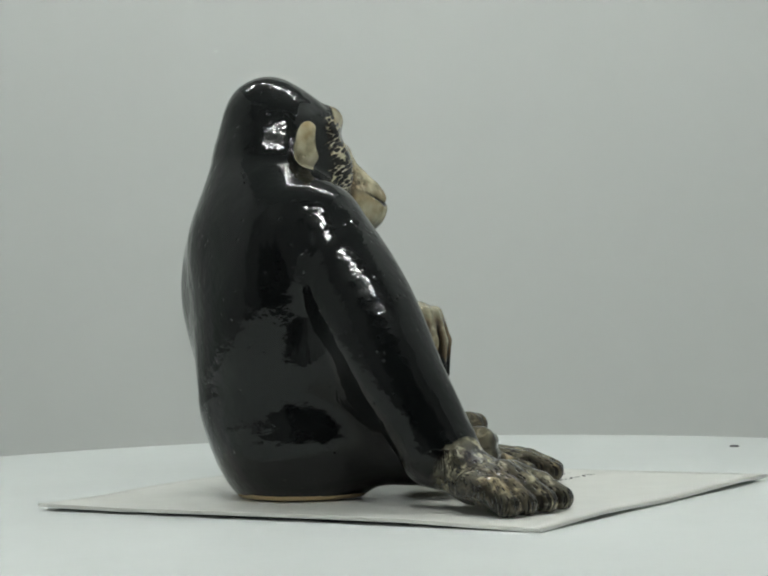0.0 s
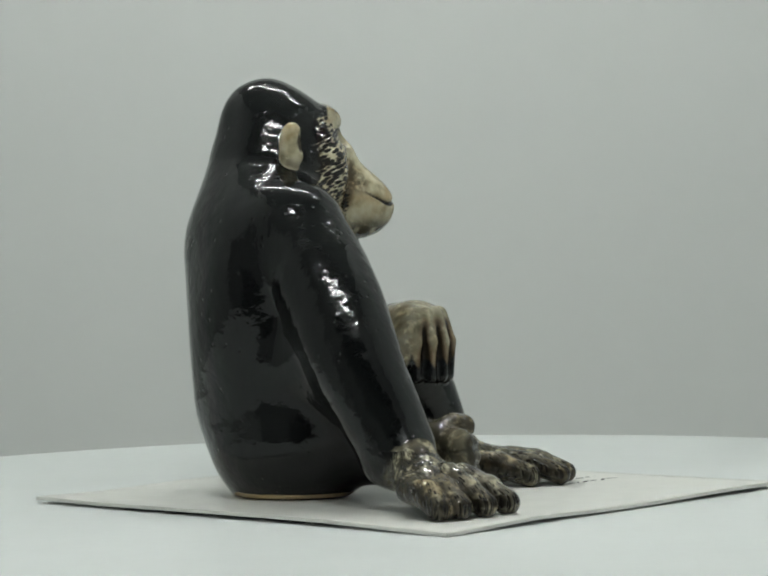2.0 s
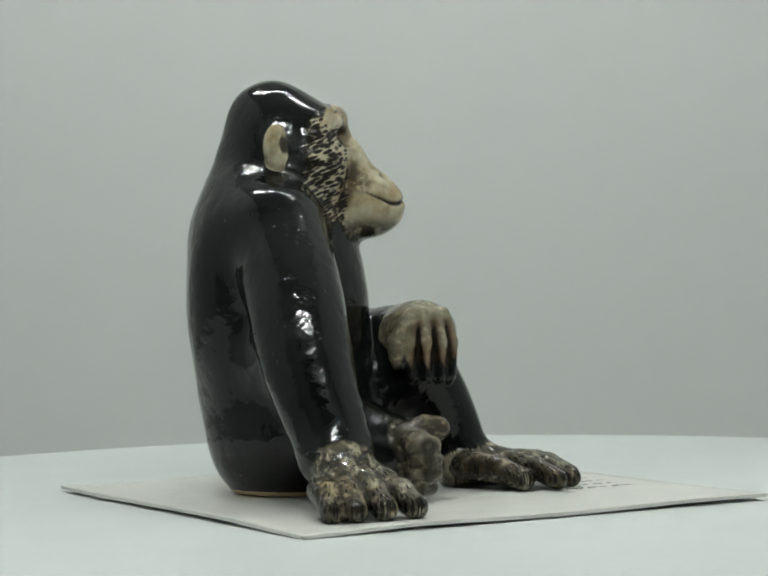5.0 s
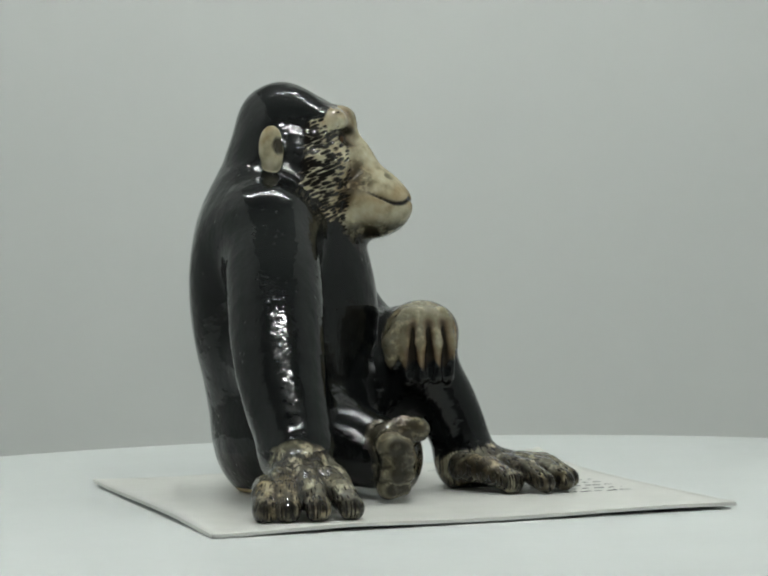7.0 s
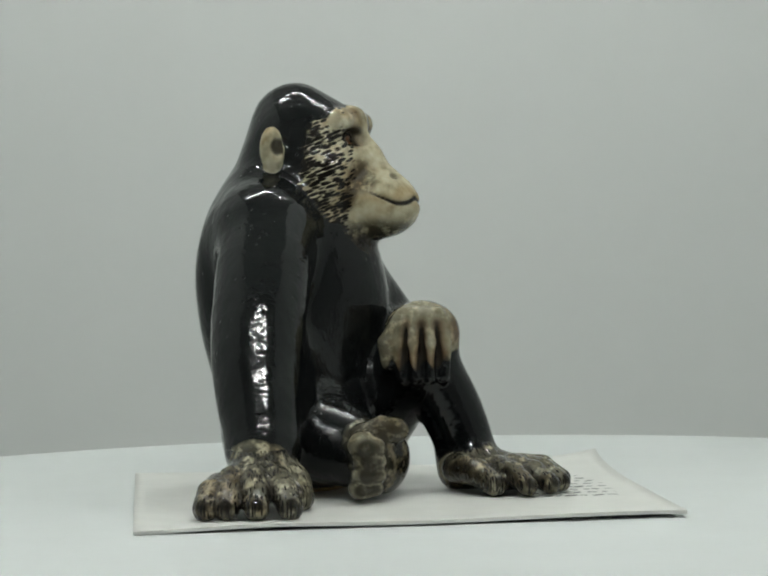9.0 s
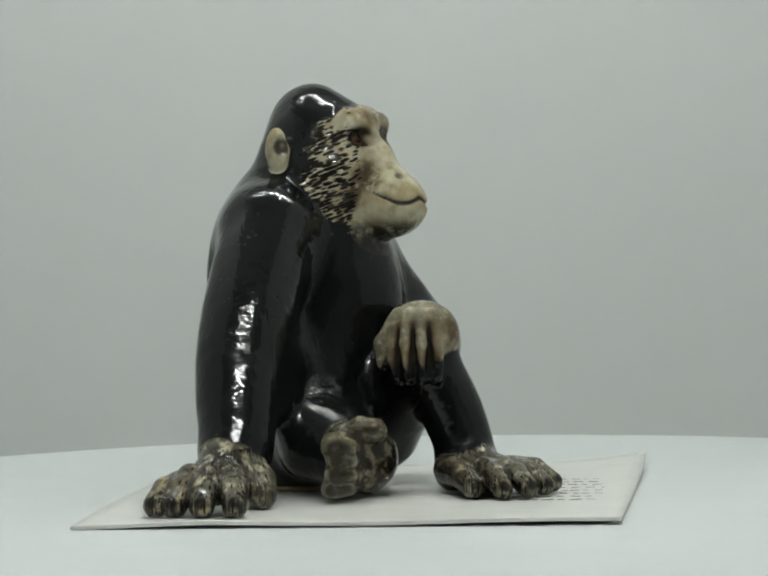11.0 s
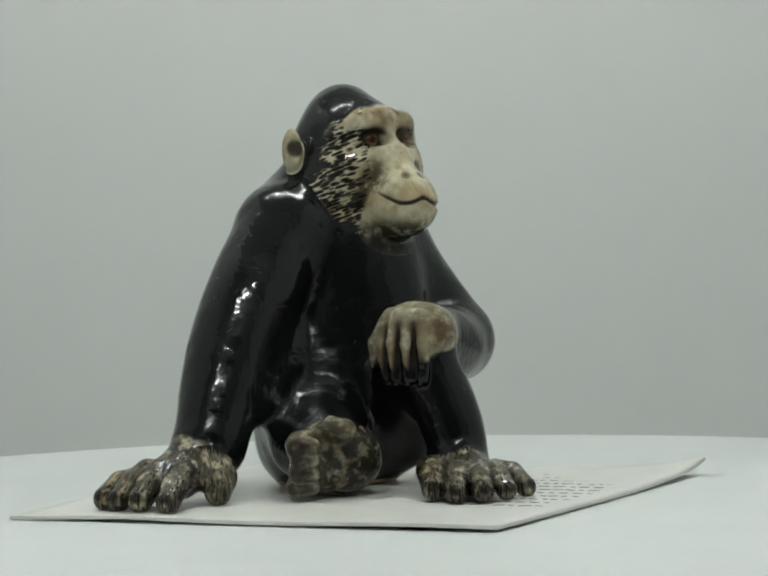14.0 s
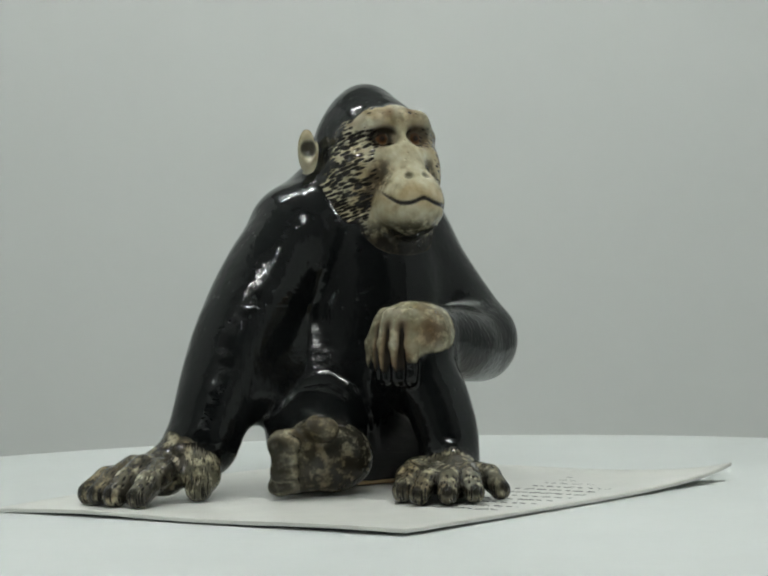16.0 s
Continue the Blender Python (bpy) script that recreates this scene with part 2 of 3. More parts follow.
class Lump:
    def __init__(self, kind, a, b=None, ra=1.0, rb=None, k=4.0, tone=0.0, wash=0.0, frame=None, cut=False):
        self.kind, self.a = kind, np.array(a, float)
        self.b = np.array(b, float) if b is not None else None
        self.ra, self.rb, self.k, self.tone, self.wash, self.frame, self.cut = ra, ra if rb is None else rb, k, tone, wash, frame, cut

    def box(self):
        if self.kind == "tube":
            m = max(self.rb)
            return self.a.min(0) - m, self.a.max(0) + m
        if self.kind == "ball":
            m = max(self.ra)
            return self.a - m, self.a + m
        m = max(self.ra, self.rb)
        return np.minimum(self.a, self.b) - m, np.maximum(self.a, self.b) + m

    def far(self, x, y, z):
        """Distance from the lump's skin."""
        if self.kind == "tube":
            d = None
            for c, r in zip(self.a, self.rb):
                e = np.sqrt((x - c[0]) ** 2 + (y - c[1]) ** 2 + (z - c[2]) ** 2) - r
                d = e if d is None else np.minimum(d, e)
            return d
        px, py, pz = x - self.a[0], y - self.a[1], z - self.a[2]
        if self.kind == "ball":
            if self.frame is not None:
                m = self.frame
                px, py, pz = (m[i][0] * px + m[i][1] * py + m[i][2] * pz for i in range(3))
            r = self.ra
            k0 = np.sqrt((px / r[0]) ** 2 + (py / r[1]) ** 2 + (pz / r[2]) ** 2)
            k1 = np.sqrt((px / r[0] ** 2) ** 2 + (py / r[1] ** 2) ** 2 + (pz / r[2] ** 2) ** 2)
            return k0 * (k0 - 1) / np.maximum(k1, 1e-6)
        d = self.b - self.a
        h = np.clip((px * d[0] + py * d[1] + pz * d[2]) / (d @ d), 0, 1)
        return np.sqrt((px - h * d[0]) ** 2 + (py - h * d[1]) ** 2 + (pz - h * d[2]) ** 2) - (self.ra + (self.rb - self.ra) * h)


HEAD_FRAME = [list(FWD), list(RGT), [0, 0, 1]]


def ball(c, r, **kw):
    return Lump("ball", c, ra=r, **kw)


def bone(a, b, ra, rb=None, **kw):
    return Lump("bone", a, b, ra, rb, **kw)


def tube(points, radii, n=44, **kw):
    """A limb along a smooth line through the points."""
    p = np.array([[*q, r] for q, r in zip(points, radii)], float)
    p = np.vstack([2 * p[0] - p[1], p, 2 * p[-1] - p[-2]])
    out = []
    for t in np.linspace(0, len(points) - 1 - 1e-6, n):
        i, s = int(t), t - int(t)
        a, b, c, d = p[i:i + 4]
        out.append(0.5 * (2 * b + (c - a) * s + (2 * a - 5 * b + 4 * c - d) * s * s + (3 * b - a - 3 * c + d) * s ** 3))
    out = np.array(out)
    return Lump("tube", out[:, :3], ra=1.0, rb=list(out[:, 3]), **kw)


def hball(f, r, z, radii, **kw):
    return ball(hd(f, r, z), radii, frame=HEAD_FRAME, **kw)


def finger(points, ra, rb, tone=0.85, wash=0.8, k=1.2):
    n = len(points) - 1
    return [bone(points[i], points[i + 1], ra + (rb - ra) * i / n, ra + (rb - ra) * (i + 1) / n, k=k, tone=tone, wash=wash) for i in range(n)]


# where the fingers of the propping hand and the toes of the flat foot end
FINGERS = (((19.5, -70.0, 7.2), (28.4, -80.0, 3.0)), ((23.5, -68.5, 9.2), (33.0, -76.6, 3.0)), ((27.8, -65.0, 9.4), (38.3, -71.2, 3.0)), ((30.5, -59.5, 8.6), (42.8, -64.0, 3.0)))
TOES = (((19.0, 8.5, 6.5), (38.0, 6.2, 3.2)), ((29.0, 14.5, 7.0), (46.0, 10.8, 3.0)), ((30.5, 18.5, 7.2), (46.6, 18.3, 3.0)), ((29.5, 22.0, 6.8), (43.0, 25.0, 3.0)), ((26.0, 24.5, 6.4), (35.5, 31.6, 3.0)))
EAR_R, EAR_L = (0.6, 21.8), (-4.0, -12.0)
KNEE_HAND = (5.9, 7.3)
SOLE_TURN = radians(-30)
SOLE_FRAME = [[math.cos(SOLE_TURN), -math.sin(SOLE_TURN), 0], [math.sin(SOLE_TURN), math.cos(SOLE_TURN), 0], [0, 0, 1]]


def knuckled(base, tip, ra, rb, rise, **kw):
    """A bent finger: up over its middle joint and down to the tip."""
    mid = [base[0] * 0.45 + tip[0] * 0.55, base[1] * 0.45 + tip[1] * 0.55, rise]
    return finger([base, mid, tip], ra, rb, **kw)


def trunk_lumps():
    return [ball((-29.0, -10.5, 13.5), (18.6, 22.0, 18.5), k=6), bone((-32.2, -10.6, 29), (-36.2, -9.5, 66), 20.4, 16.8, k=10),
            ball((-42.8, 2.5, 56), (14.6, 14, 30), k=8), ball((-17, -19.5, 18.5), (16, 14, 18), k=16),
            bone((-28, -17.5, 38), (-30, -15.0, 74), 12.2, 12.0, k=16),
            bone((-24, -8, 62), (-22, -5, 74), 10, 8.5, k=8), ball((-32, -15.0, 60), (15.4, 25.2, 30), k=14),
            ball((-21.0, -3.0, 47), (10.6, 13.5, 24), k=18), ball((-19, -8, 28), (12, 16, 18), k=7),
            bone((-34, -11, 72), (-33, -8.6, 91), 15.8, 14.6, k=8)]


def propping_arm():
    L = [bone((-31, -12.5, 83), (-22, -26.5, 74), 10.5, 11.4, k=9), bone((-33, -7, 83), (-34, 2.6, 72), 9.6, 9.2, k=8),
         tube([(-18.0, -28.4, 72), (-9.2, -35.8, 58), (-2.8, -42.0, 45), (4.5, -47.0, 30), (12.0, -51.2, 16)], [13.0, 13.2, 12.7, 11.6, 9.9], k=6)]
    L += [bone((12.5, -52.0, 14), (21.5, -60.5, 8.5), 8.4, 6.6, k=4, tone=0.75, wash=0.95), ball((23.5, -63, 7.0), (8.6, 8.4, 4.6), k=4, tone=0.85, wash=0.9)]
    for base, tip in FINGERS:
        L += knuckled(base, tip, 4.0, 3.3, 6.2, wash=0.85, k=1.0)
        L.append(ball((base[0] * 0.4 + tip[0] * 0.6, base[1] * 0.4 + tip[1] * 0.6, 7.6), (2.3, 2.3, 1.9), k=1.2, tone=1.0, wash=0.5))
    L += finger([(17.0, -52.0, 11), (23.0, -49.8, 7.0), (27.6, -50.2, 3.6)], 5.4, 3.7, k=2.5)
    return L


def folded_leg():
    L = [bone((-14, -31, 38), (-1, -35, 27), 10, 7.5, k=8), bone((-18, -20, 17), (2, -22.5, 14.5), 13.5, 9.4, k=8), bone((3, -24.5, 13.5), (11.5, -21.5, 11), 8.6, 8.0, k=6, tone=0.2, wash=0.95), bone((-2, -19, 18), (12, -15, 13), 8.6, 7.6, k=7, tone=0.25, wash=0.95)]
    L += [ball((16.4, -15.0, 10.4), (5.6, 12.0, 9.4), k=2.5, tone=0.8, wash=0.95, frame=SOLE_FRAME)]
    for z, out, thick in ((4.2, -1.2, 3.3), (7.9, 0.2, 3.6), (11.5, 0.6, 3.4), (15.2, -0.4, 4.0)):
        L.append(bone((17.5, -21.5, z + 0.3), (24.6 + out, -27.6 + 0.4 * out, z), thick, thick, k=1.4, tone=0.9, wash=0.75))
        L.append(bone((25.6 + out, -28.2 + out, z - 0.5), (27.0 + out, -24.8, z - 0.3), thick * 0.75, thick * 0.66, k=1.0, tone=1.0, wash=0.6))
    L += finger([(17.5, -22.5, 17), (21.0, -18.5, 18.6), (23.2, -15.6, 18.6)], 3.9, 3.5)
    return L


def raised_leg():
    L = [bone((-18, 4, 17), (4, 8, 36), 13, 9.2, k=6), tube([(4, 8, 35), (7.6, 13.4, 25), (10.6, 16.6, 15), (13.0, 17.6, 7)], [9.8, 9.0, 8.5, 8.0], 28, k=4)]
    L += [bone((12, 16, 7), (27, 19.5, 5.2), 7.0, 5.6, k=4, tone=0.8, wash=0.9), ball((14.5, 11.5, 5.0), (5.0, 4.4, 4.6), k=2.5, tone=0.95, wash=0.35)]
    for i, (base, tip) in enumerate(TOES):
        L += knuckled(base, tip, 4.3 if i == 0 else 3.7, 3.2 if i == 0 else 2.8, 6.0, wash=0.8, k=0.9)
    return L


def resting_arm():
    kx, ky = KNEE_HAND
    L = [tube([(-34, 3.6, 72), (-34.0, 13.0, 57), (-30.0, 22.8, 41)], [9.8, 10.6, 11.4], 24, k=6), tube([(-31, 23.5, 39.5), (-15, 18.5, 40), (-1, 12, 43)], [11.2, 10.4, 8.6], 30, k=3)]
    L += [ball((kx, ky, 44), (10.2, 10.6, 8.8), k=4, tone=0.95, wash=0.6)]
    for i in range(4):
        a = radians(-76 + 25 * i)
        dx, dy = math.cos(a), math.sin(a)
        L += finger([(kx + 7.0 * dx, ky + 7.4 * dy, 48.5), (kx + 9.6 * dx, ky + 9.6 * dy, 41), (kx + 9.0 * dx, ky + 9.0 * dy, 31.5)], 2.5, 2.1, tone=0.95, wash=0.4, k=0.6)
    L += finger([(kx + 1, ky - 8, 46), (kx - 1.5, ky - 10.6, 41), (kx - 1.0, ky - 10.8, 36)], 3.2, 2.6, tone=0.8, wash=0.7)
    for i in range(3):
        a = radians(-63.5 + 25 * i)
        L.append(bone((kx + 10.0 * math.cos(a), ky + 10.0 * math.sin(a), 45.0), (kx + 11.4 * math.cos(a), ky + 11.4 * math.sin(a), 33), 0.4, 1.1, k=0.8, cut=True))
    return L


def head_lumps():
    L = [hball(-0.3, 3.0, 97, (14.0, 15.4, 15.5), k=5), hball(-2.4, 2.6, 105.4, (10.6, 8, 9.4), k=6), hball(8, 1.4, 101, (10, 12.6, 8.4), k=5),
         hball(8, 10.6, 88.5, (11, 8.2, 12.6), k=4), hball(8, -7.4, 88.5, (11, 8.2, 12.6), k=4), hball(10.5, 0, 93.5, (12, 11.6, 9.5), k=4, tone=1)]
    for s in (1, -1):
        L += [bone(hd(15.6, 0, 104.5), hd(14.7, 7.2 * s, 103.4), 2.9, 2.8, k=3.0, tone=1, wash=0.45),
              bone(hd(14.7, 7.2 * s, 103.4), hd(11.0 if s > 0 else 10.0, 13.6 if s > 0 else -11.8, 99.4), 2.8, 2.5, k=2.6, tone=1, wash=0.35)]
    L += [bone(hd(16.2, 0, 96.7), hd(24.5, 0, 83.9), 3.7, 6.2, k=4.5, tone=1), hball(22, 0, 79.6, (13.2, 10.0, 9.7), k=3, tone=1)]
    for s in (1, -1):
        L.append(hball(19.6, 5.4 * s, 98.9, (4.4, 4.3, 2.5), k=2.0, cut=True))
        L.append(hball(14.4, 5.2 * s, 98.7, (2.8, 2.4, 1.7), k=0.9, tone=1))
        L.append(hball(29.6, 2.6 * s, 87.8, (1.5, 1.2, 0.8), k=1.2, cut=True))
        b, o = EAR_R if s > 0 else EAR_L
        L += [bone(hd(b, o - 8 * s, 95), hd(b, o - 1.5 * s, 96), 2.6, 1.8, k=2), hball(b, o, 96, (3.7, 2.5, 6.4), k=1.2, tone=1), hball(b + 3.3, o + 1.0 * s, 96.8, (2.0, 1.9, 3.6), k=1.0, cut=True)]
    return L


def lumps():
    return trunk_lumps() + propping_arm() + folded_leg() + raised_leg() + resting_arm() + head_lumps()


def mouth_height(r):
    low = np.minimum(r, 0)
    return 79.9 + 1.4 * np.exp(-(r - 0.5) ** 2 / 6) + 0.26 * np.maximum(r - 5.5, 0) ** 2 - 0.02 * low ** 2


def clay_field(L):
    n = np.ceil((HIGH - LOW) / STEP).astype(int)
    axes = [(LOW[i] + STEP * np.arange(n[i])).astype(np.float32) for i in range(3)]
    F = np.full(n, 50.0, np.float32)
    for l in L:
        lo, hi = l.box()
        pad = l.k + 2.5
        i0 = np.clip(((lo - pad - LOW) / STEP).astype(int), 0, n - 1)
        i1 = np.clip(((hi + pad - LOW) / STEP).astype(int) + 2, 1, n)
        sl = tuple(slice(a, b) for a, b in zip(i0, i1))
        x, y, z = axes[0][sl[0]][:, None, None], axes[1][sl[1]][None, :, None], axes[2][sl[2]][None, None, :]
        d = l.far(x, y, z).astype(np.float32)
        old, k = F[sl], l.k
        if l.cut:
            h = np.maximum(k - np.abs(old + d), 0) / k
            F[sl] = np.maximum(old, -d) + h * h * k / 4
        else:
            h = np.maximum(k - np.abs(old - d), 0) / k
            F[sl] = np.minimum(old, d) - h * h * k / 4
    # mouth line
    m = hd(24, 0, 80)
    sl = tuple(slice(max(0, int((m[i] - 16 - LOW[i]) / STEP)), int((m[i] + 16 - LOW[i]) / STEP)) for i in range(3))
    x, y, z = axes[0][sl[0]][:, None, None], axes[1][sl[1]][None, :, None], axes[2][sl[2]][None, None, :]
    f = (x - HEAD.x) * FWD[0] + (y - HEAD.y) * FWD[1]
    r = (x - HEAD.x) * RGT[0] + (y - HEAD.y) * RGT[1]
    groove = 0.8 * np.exp(-((z - mouth_height(r)) / 0.7) ** 2) * np.clip((9.2 - np.abs(r)) / 1.0, 0, 1) * np.clip((f - 24) / 2, 0, 1)
    F[sl] += groove.astype(np.float32)
    # flat foot: it stands on the card
    F = np.maximum(F, (0.3 - axes[2])[None, None, :])
    return F


def skin(F):
    """One quad net over the field's zero surface."""
    S = F < 0
    n = np.array(F.shape)
    c = [S[i:n[0] - 1 + i, j:n[1] - 1 + j, k:n[2] - 1 + k] for i in (0, 1) for j in (0, 1) for k in (0, 1)]
    total = sum(a.astype(np.int8) for a in c)
    cells = np.argwhere((total > 0) & (total < 8))
    index = np.full(n - 1, -1, np.int32)
    index[tuple(cells.T)] = np.arange(len(cells))
    acc, cnt = np.zeros((len(cells), 3)), np.zeros(len(cells))
    corners = [np.array([i, j, k]) for i in (0, 1) for j in (0, 1) for k in (0, 1)]
    for a in corners:
        for b in corners:
            if (b - a).sum() == 1 and (b - a).min() >= 0:
                va, vb = F[tuple((cells + a).T)], F[tuple((cells + b).T)]
                on = (va < 0) != (vb < 0)
                t = np.where(on, va / np.where(on, va - vb, 1), 0)
                acc += np.where(on[:, None], a + t[:, None] * (b - a), 0)
                cnt += on
    verts = (cells + acc / cnt[:, None]) * STEP + LOW
    quads = []
    for ax in range(3):
        u, v = (ax + 1) % 3, (ax + 2) % 3
        lo = [slice(1, n[i] - 1) for i in range(3)]
        hi = [slice(1, n[i] - 1) for i in range(3)]
        lo[ax], hi[ax] = slice(0, n[ax] - 1), slice(1, n[ax])
        A, B = S[tuple(lo)], S[tuple(hi)]
        e = np.argwhere(A != B)
        flip = A[tuple(e.T)]
        off = np.array([1, 1, 1])
        off[ax] = 0
        e = e + off
        du, dv = np.eye(3, dtype=int)[u], np.eye(3, dtype=int)[v]
        q = np.stack([index[tuple((e - du - dv).T)], index[tuple((e - dv).T)], index[tuple(e.T)], index[tuple((e - du).T)]], 1)
        q[~flip] = q[~flip][:, ::-1]
        quads.append(q)
    quads = np.concatenate(quads)
    return verts, quads[(quads >= 0).all(1)]


def relaxed(verts, quads, rounds=7):
    """Evens out the net without shrinking it."""
    e = np.concatenate([quads[:, [i, (i + 1) % 4]] for i in range(4)])
    a, b = np.concatenate([e[:, 0], e[:, 1]]), np.concatenate([e[:, 1], e[:, 0]])
    n = len(verts)
    count = np.maximum(np.bincount(a, minlength=n), 1)
    for i in range(rounds):
        for rate in (0.5, -0.52):
            mean = np.stack([np.bincount(a, weights=verts[b, k], minlength=n) for k in range(3)], 1) / count[:, None]
            verts = verts + rate * (mean - verts)
    return verts


def uneven(verts, quads):
    """Dents and swellings of hand-modelled clay, a few tenths of a millimetre deep."""
    p = verts[quads]
    n = np.cross(p[:, 2] - p[:, 0], p[:, 3] - p[:, 1])
    normal = np.stack([sum(np.bincount(quads[:, c], weights=n[:, k], minlength=len(verts)) for c in range(4)) for k in range(3)], 1)
    normal /= np.maximum(np.linalg.norm(normal, axis=1), 1e-9)[:, None]
    rng = np.random.default_rng(11)
    d = np.zeros(len(verts))
    for length, deep in ((30, 0.10), (22, 0.07), (16, 0.045), (11, 0.025), (7, 0.010), (4, 0.005)):
        for _ in range(2):
            way = rng.normal(size=3)
            d += deep * np.sin(verts @ (way / np.linalg.norm(way)) * 6.2832 / length + rng.uniform(0, 6.28))
    return verts + normal * (d * np.clip((verts[:, 2] - 1.5) / 4, 0, 1))[:, None]


def ease(x, a, b):
    t = np.clip((x - a) / (b - a), 0, 1)
    return t * t * (3 - 2 * t)


def figurine():
    L = lumps()
    verts, quads = skin(clay_field(L))
    verts = uneven(relaxed(verts, quads), quads)
    me = bpy.data.meshes.new("chimpanzee_figurine")
    me.vertices.add(len(verts))
    me.vertices.foreach_set("co", (verts * MM).astype(np.float32).ravel())
    me.loops.add(len(quads) * 4)
    me.loops.foreach_set("vertex_index", quads.astype(np.int32).ravel())
    me.polygons.add(len(quads))
    me.polygons.foreach_set("loop_start", np.arange(0, len(quads) * 4, 4, dtype=np.int32))
    me.polygons.foreach_set("use_smooth", np.ones(len(quads), bool))
    me.update(calc_edges=True)
    me.validate()
    # glaze colours, lump by lump
    x, y, z = verts.T
    wsum = np.full(len(verts), 1e-9)
    tone, wash, headness = np.zeros(len(verts)), np.zeros(len(verts)), np.zeros(len(verts))
    for l in L:
        if l.cut:
            continue
        w = np.exp(-np.clip(l.far(x, y, z), -1, 20) / 0.9)
        wsum += w
        tone += w * l.tone
        wash += w * l.wash
        headness += w * (l.frame is HEAD_FRAME or (l.kind == "bone" and l.a[2] > 88 and l.tone > 0.9))
    tone, wash, headness = tone / wsum, wash / wsum, headness / wsum
    f = (x - HEAD.x) * FWD[0] + (y - HEAD.y) * FWD[1]
    r = (x - HEAD.x) * RGT[0] + (y - HEAD.y) * RGT[1]
    head = (z > 60) & (f > -8) & (np.hypot(f - 10, r) < 34)
    ear = np.zeros(len(verts))
    for s in (1, -1):
        ear = np.maximum(ear, 1 - ease(hball(*(EAR_R if s > 0 else EAR_L), 96, (3.7, 2.5, 6.4)).far(x, y, z), 0.3, 1.0))
    cheek = ease(f, 2, 14) * ease(z, 71, 76) * (1 - ease(z - 0.10 * f, 101.5, 104.5))
    browband = ease(f, 12, 16) * (1 - ease(z, 105.6, 107.6))
    kx, ky = KNEE_HAND
    knee_hand = (np.hypot(x - kx, y - ky) < 17) & (z > 26) & (z < 50) & (x > -2)
    tone = np.where(knee_hand, tone * ease(z + 1.5 * np.sin(1.1 * x + 0.7 * y), 30.5, 39.0), tone)
    on_head = ease(headness, 0.35, 0.6)
    cheek, browband = cheek * on_head, browband * on_head
    face = np.maximum(np.maximum(ease(f, 15, 19) * ease(z, 70.0, 73.0) * on_head, cheek), browband)
    tone = np.where(head, np.maximum(np.maximum(face, ear), tone * ease(f, 10, 14) * ease(z, 69.5, 72.0)), tone)
    hair = np.where(head, ease(f, -1, 3) * (1 - ease(f, 17.5, 23.0)) * ease(np.abs(r), 4.0, 8.0) * np.where(r < 0, 0.75, 1.0) * (1 - ear) * (1 - browband * ease(z, 101, 103)), 0)
    hair = np.maximum(hair, 0.85 * browband * ease(z, 104.2, 106.4)) * ease(on_head, 0.0, 0.06) * ease(tone, 0.02, 0.1)
    hair = hair * (1.1 + 0.55 * (1 - ease(f, 3, 11)) + 0.6 * (1 - ease(on_head, 0.5, 0.98)))
    ink = np.zeros(len(verts))
    lips = (1 - ease(np.abs(z - mouth_height(r)), 0.4, 0.9)) * (1 - ease(np.abs(r), 8.6, 9.3)) * ease(f, 23.5, 25)
    ink = np.where(head, np.maximum(ink, lips), ink)
    rust = np.zeros(len(verts))
    for s in (1, -1):
        d = np.linalg.norm(verts - hd(29.0, 2.6 * s, 87.6), axis=1)
        ink = np.maximum(ink, 0.55 * (1 - ease(d, 0.8, 1.8)))
        # brown eyes with dark pupils, in a thin dark rim
        d = np.linalg.norm(verts - hd(17.0, 5.2 * s, 98.7), axis=1)
        rust = np.maximum(rust, 1 - ease(d, 1.6, 2.2))
        ink = np.maximum(ink, (0.85 if s > 0 else 0.5) * (ease(d, 1.6, 2.1) * (1 - ease(d, 2.5, 3.6))))
        wash = np.where(head, np.maximum(wash, 0.45 * (1 - ease(d, 3.0, 6.5))), wash)
        ink = np.maximum(ink, 0.9 * (1 - ease(d, 0.7, 1.1)))
        rust = np.maximum(rust, 0.45 * (1 - ease(d, 2.5, 6.0)))
        # crease under the brow
        for p, q in (((17.6, 2.0, 101.4), (16.2, 8.0, 100.8)), ((16.2, 8.0, 100.8), (12.6, 13.4, 97.4))):
            line = bone(hd(p[0], p[1] * s, p[2]), hd(q[0], q[1] * s, q[2]), 0.4)
            ink = np.maximum(ink, (0.9 if s > 0 else 0.55) * (1 - ease(line.far(x, y, z), 0.5, 2.0)))
        line = bone(hd(17.0, 3.0 * s, 105.6), hd(12.5, 12.5 * s, 102.0), 0.3)
        rust = np.maximum(rust, 0.5 * (1 - ease(line.far(x, y, z), 0.6, 2.2)))
        d = np.linalg.norm(verts - hd(*((3.6, 22.6) if s > 0 else (-1.0, -13.0)), 96.6), axis=1)
        ink = np.maximum(ink, 0.9 * (1 - ease(d, 2.2, 3.2)))
        # oxide in the fold beside the muzzle
        line = bone(hd(22.0, 8.6 * s, 91.0), hd(17.0, 10.2 * s, 80.0), 0.5)
        wash = np.where(head, np.maximum(wash, 0.75 * (1 - ease(line.far(x, y, z), 0.8, 3.2))), wash)
        rust = np.where(head, np.maximum(rust, 0.35 * (1 - ease(line.far(x, y, z), 0.8, 3.0))), rust)
